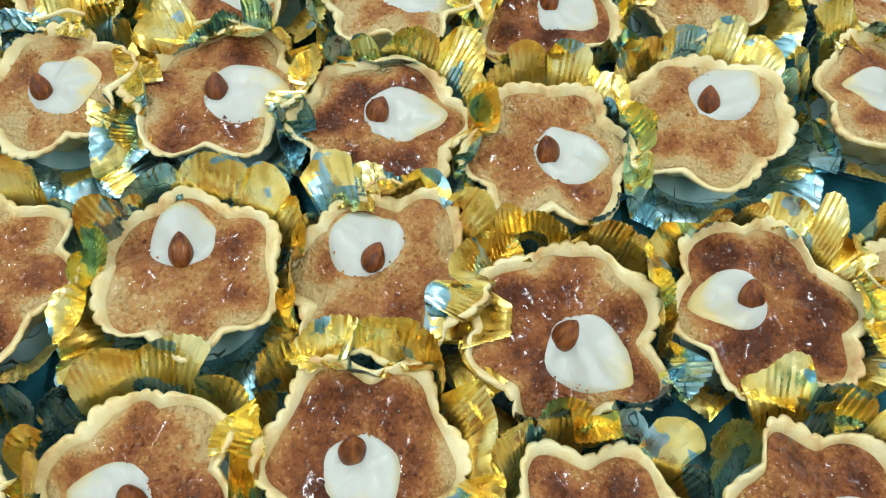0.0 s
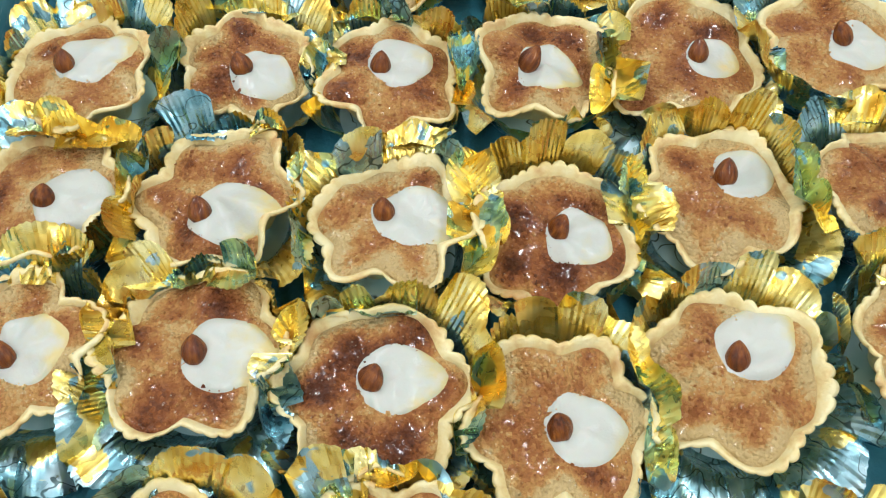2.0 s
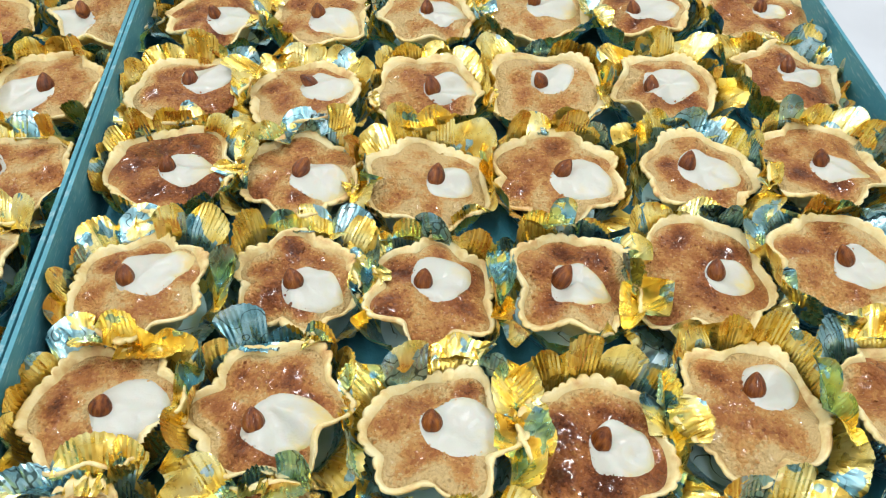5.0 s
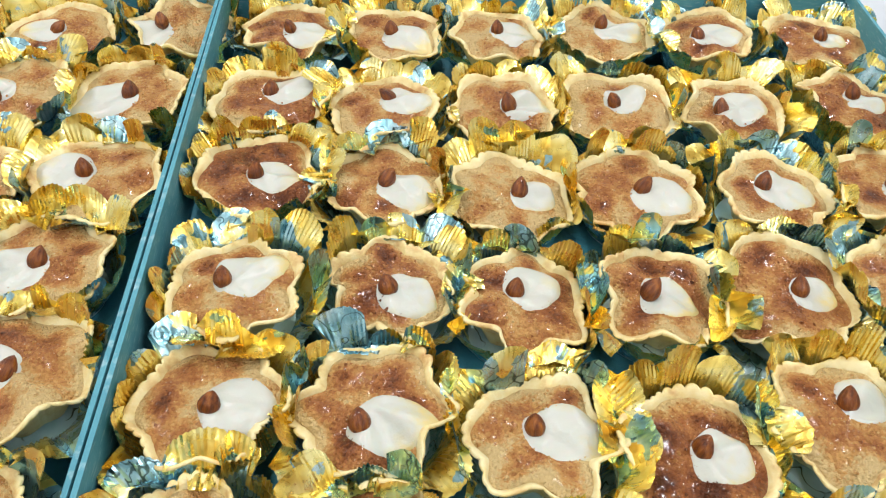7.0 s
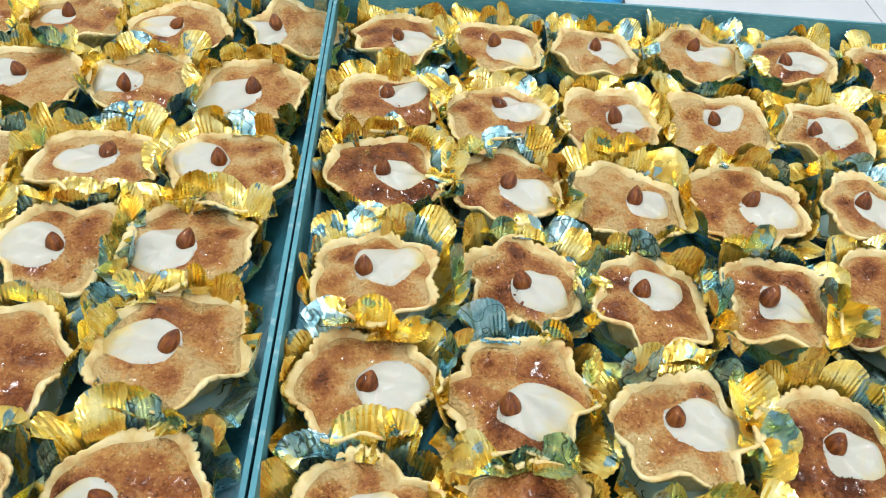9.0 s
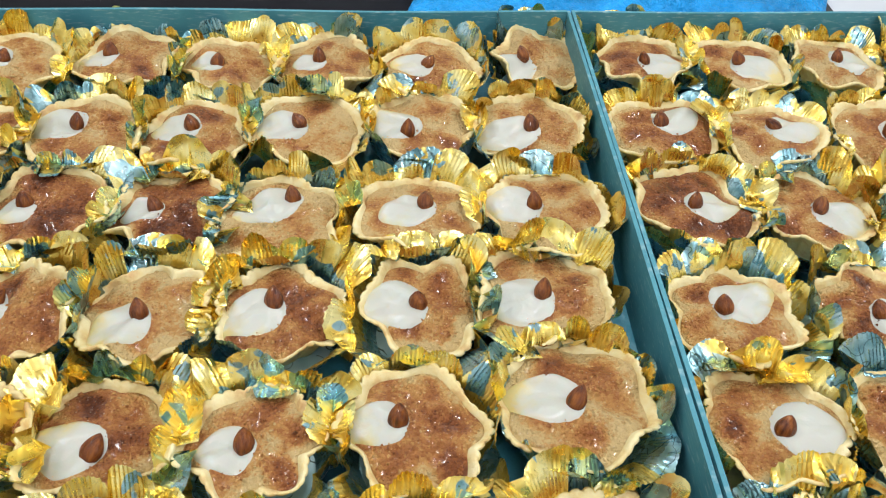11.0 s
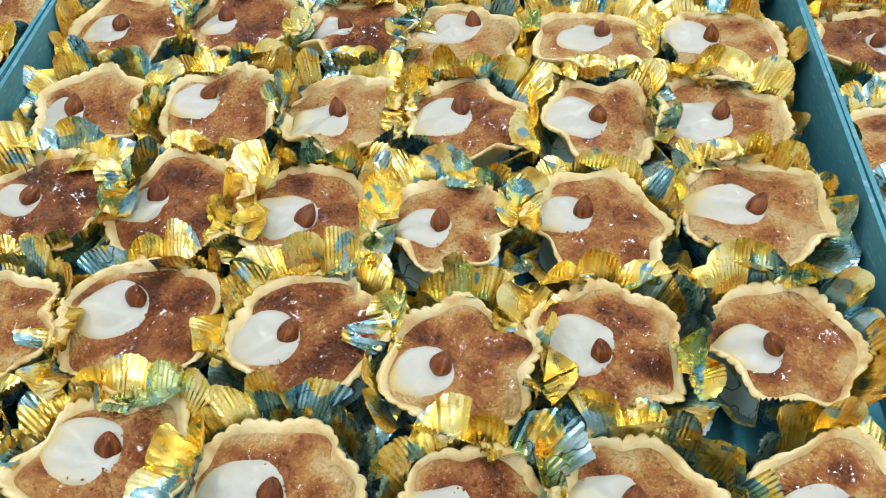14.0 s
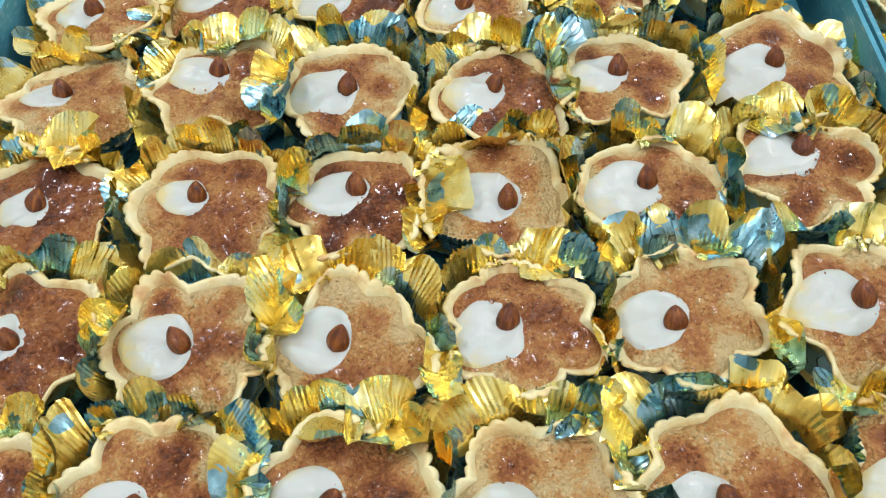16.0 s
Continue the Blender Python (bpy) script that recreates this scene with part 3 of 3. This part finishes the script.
# middle box
row(
    (-566, 553, 64, -3, 2, 166, 28.9, 0),
    (-493, 558.5, 65, -10, 2.5, -165, 23.7, 1),
    (-429, 551.5, 59, -8, -1.5, 180, 18.4, 1),
    (-368, 554, 64, -4, -1, -157, 19.0, 1),
    (-299, 549, 64, -3, 1, 175, 25.6, 1),
    (-228, 560.5, 65, -13, -4.5, -125, 35.9, 0),
    deep=0.13,
)
row(
    (-567, 479.9, 62, -4, 0.1, 164, 25, 2),
    (-503, 481, 64, -4, 5, 168, 30.6, 1),
    (-439, 477, 66, -1, 5, 176, 25.7, 2),
    (-376, 485, 66, -5, 2, -166, 26.1, 0),
    (-307, 488, 67, -8, -10, 126, 30.5, 0),
    (-241, 483.5, 65, 1, -0.5, -162, 37.0, 1),
    deep=0.13,
)
row(
    (-569, 409.4, 61, -2, 0.6, -170, 24.2, 2),
    (-506, 415.4, 63, -10, 3.6, -130, 18.0, 3),
    (-441, 414.5, 63.5, -7, -0.5, -167, 20.5, 3),
    (-384, 406.1, 67, 7, 16.9, -156, 35.2, 0),
    (-313, 410, 66, 5, 3, -151, 28.9, 0),
    (-243, 411.6, 67, -6, 2.4, 172, 28.0, 1),
    deep=0.13,
)
row(
    (-567, 342, 59.5, -7, -1, -148, 25.2, 2),
    (-503, 347.5, 59, -6, 6.5, -149, 23.5, 2),
    (-440, 342.9, 62, -1, -1.9, -147, 27.1, 0),
    (-379, 342.9, 60, -3, 5.1, -145, 29.1, 2),
    (-311, 346.4, 61, -4, -0.4, -178, 28.6, 1),
    (-252, 353, 65, 0, -2, -158, 28.3, 1),
    deep=0.13,
)
row(
    (-566, 276.4, 63, -7, -0.4, -171, 18.0, 3),
    (-504, 278, 64, -11, 6, -139, 21.7, 3),
    (-448, 277.9, 60, 1, -7.9, 166, 28.0, 2),
    (-383, 273, 59, -3, -3, -169, 21.7, 1),
    (-318, 277.9, 62, -7, 2.1, -177, 23.3, 2),
    (-247, 289, 67, 0, -3, 163, 34.4, 1),
    deep=0.13,
)
row(
    (-565, 206.4, 59, -2, -0.4, 171, 22.9, 1),
    (-504, 215.9, 62, -3, 8.1, -149, 27.2, 3),
    (-434, 212, 63.5, -7, -2, -166, 26.2, 3),
    (-375, 203, 59, -7, -3, -157, 21.3, 2),
    (-317, 214.4, 59, -3, -4.4, 155, 27.1, 2),
    (-249, 218.9, 59, -6, -4.9, 178, 23.2, 2),
    deep=0.13,
)
row(
    (-564, 144, 66, -7, 4, -164, 20.0, 1),
    (-498, 149.5, 62.5, -1, 6.5, -175, 25.5, 2),
    (-437, 144.8, 59, 1, 0.2, -174, 29.9, 1),
    (-366, 136.4, 63, -5, 3.6, -169, 25.7, 3),
    (-310, 145.5, 59, -1, 2.5, -176, 26.0, 2),
    (-243, 145.6, 67, 1, 5.4, -159, 37.8, 2),
    deep=0.13,
)
row(
    (-565, 80, 64, 0, 3, -159, 18.0, 3),
    (-493, 78, 64, -5, 5, 180, 18.0, 2),
    (-429, 77.5, 59, 0, 4.5, -177, 27.2, 3),
    (-373, 82, 61.5, 5, -7, 155, 28.9, 1),
    (-308, 77.8, 59, -2, 5.2, -166, 30.7, 2),
    (-244, 86.5, 59, 0, 8.5, -166, 28.4, 2),
    deep=0.13,
)
row(
    (-556, 18, 62, -2, 0, 170, 22, 3),
    (-491, 15, 64, -2, 0, -178, 25.0, 2),
    (-431, 11.9, 59, -4, 3.1, 169, 24.7, 1),
    (-366, 15.5, 59, -5, 1.5, -148, 26.0, 2),
    (-303, 20.9, 59, -5, -4.9, 158, 23.0, 1),
    (-239, 21, 61, -1, 4, -172, 28.3, 2),
    deep=0.18,
)
row(
    (-556, -48.7136, 62, -4, -3, 170, 24, 2),
    (-494, -45.0265, 62, -4, -3, 180, 24, 2),
    (-429, -45.1973, 62, -4, -3, 170, 24, 2),
    (-362, -49.0111, 62, -4, -3, 180, 24, 0),
    (-301, -46.2381, 62, -4, -3, -170, 24, 1),
    (-236, -44.2345, 62, -4, -3, 180, 24, 1),
    deep=0.18,
)
# third box
row(
    (-718.653, 560.635, 62, -2, 0, -165, 24, 2),
    (-651.976, 558.067, 62, -2, 0, 180, 24, 1),
    deep=0.13,
)
row(
    (-718.643, 494.608, 62, -2, 0, -165, 24, 1),
    (-653.971, 490.752, 62, -2, 0, -165, 24, 1),
    deep=0.13,
)
row(
    (-715.608, 424.05, 62, -2, 0, 180, 24, 2),
    (-651.604, 423.586, 62, -2, 0, 170, 24, 1),
    deep=0.13,
)
row(
    (-717.78, 357.876, 62, -2, 0, 170, 24, 0),
    (-653.815, 356.758, 62, -2, 0, 180, 24, 2),
    deep=0.13,
)
row(
    (-716.196, 285.87, 62, -2, 0, -165, 24, 1),
    (-653.734, 290.481, 62, -2, 0, -165, 24, 2),
    deep=0.13,
)
row(
    (-717.895, 219.135, 62, -2, 0, -165, 24, 1),
    (-651.462, 218.192, 62, -2, 0, 180, 24, 0),
    deep=0.13,
)
row(
    (-715.642, 153.249, 62, -2, 0, 180, 24, 1),
    (-653.511, 154.607, 62, -2, 0, 180, 24, 2),
    deep=0.13,
)
row(
    (-718.897, 83.1425, 62, -2, 0, 170, 24, 1),
    (-651.06, 86.7592, 62, -2, 0, 170, 24, 1),
    deep=0.13,
)
row(
    (-717.844, 18.796, 62, -2, 0, -165, 24, 2),
    (-650.555, 18.217, 62, -2, 0, -165, 24, 0),
    deep=0.13,
)
row(
    (-717.826, -53.8515, 62, -2, 0, 180, 24, 1),
    (-653.454, -52.7102, 62, -2, 0, 170, 24, 1),
    deep=0.13,
)


# a foil cup round each tartlet, a few of them pressed flat on the near side
PRESSED = (22, 28, 30, 31, 34, 37, 92, 103)
for i, shell in enumerate(SHELLS):
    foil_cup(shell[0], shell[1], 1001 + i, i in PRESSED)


# ---- beyond the boxes ----
def crumpled_bag():
    """Blue plastic film lying behind the boxes."""
    n, m, verts = 60, 26, []
    for j in range(m):
        for i in range(n):
            u, v = i / (n - 1), j / (m - 1)
            x, y = -0.318 + 0.330 * u, 0.60 + 0.22 * v
            q = Vector((x * 16, y * 16, 3))
            h = 0.045 * (math.sin(math.pi * u) * math.sin(math.pi * v)) ** 0.4
            x += 0.02 * noise.noise(Vector((0, y * 14, 8)))
            verts.append((x, y, 0.0 + h * (1 + 0.6 * noise.noise(q)) + 0.006 * abs(noise.noise(q * 3)) * min(1, h * 60)))
    ob = link_mesh("plastic_bag", verts, ring_faces(m, n, False), BLUE)
    return tagged(ob, "crumpled bright blue plastic bag behind the boxes", "plastic bag")


crumpled_bag()
ob = tagged(new("white_tray"), "white plastic tray with a dark band behind the boxes", "tray")
bm = bmesh.new()
boxed(bm, -0.004, 0.2275, 0.612, 1.10, -0.002, 0.010, 0.003)
boxed(bm, 0.2275, 0.72, 0.18, 1.10, -0.002, 0.010, 0.003)
part("tray_body", from_bm("tray_body", bm, WHITE), ob)
part("dark_band", slab("dark_band", 0.012, 0.018, 0.613, 1.098, 0.0085, 0.0115, BLACK, 0.001), ob, "black band")

# lamp housings over the table
for lx, ly in LAMPS:
    lamp = tagged(new("ceiling_lamp"), "white batten lamp on the ceiling", "ceiling lamp", "ceiling lamps")
    part("housing", slab("housing", lx - 0.09, lx + 0.09, ly - 0.62, ly + 0.62, 1.725, 1.75, METAL, 0.004), lamp)
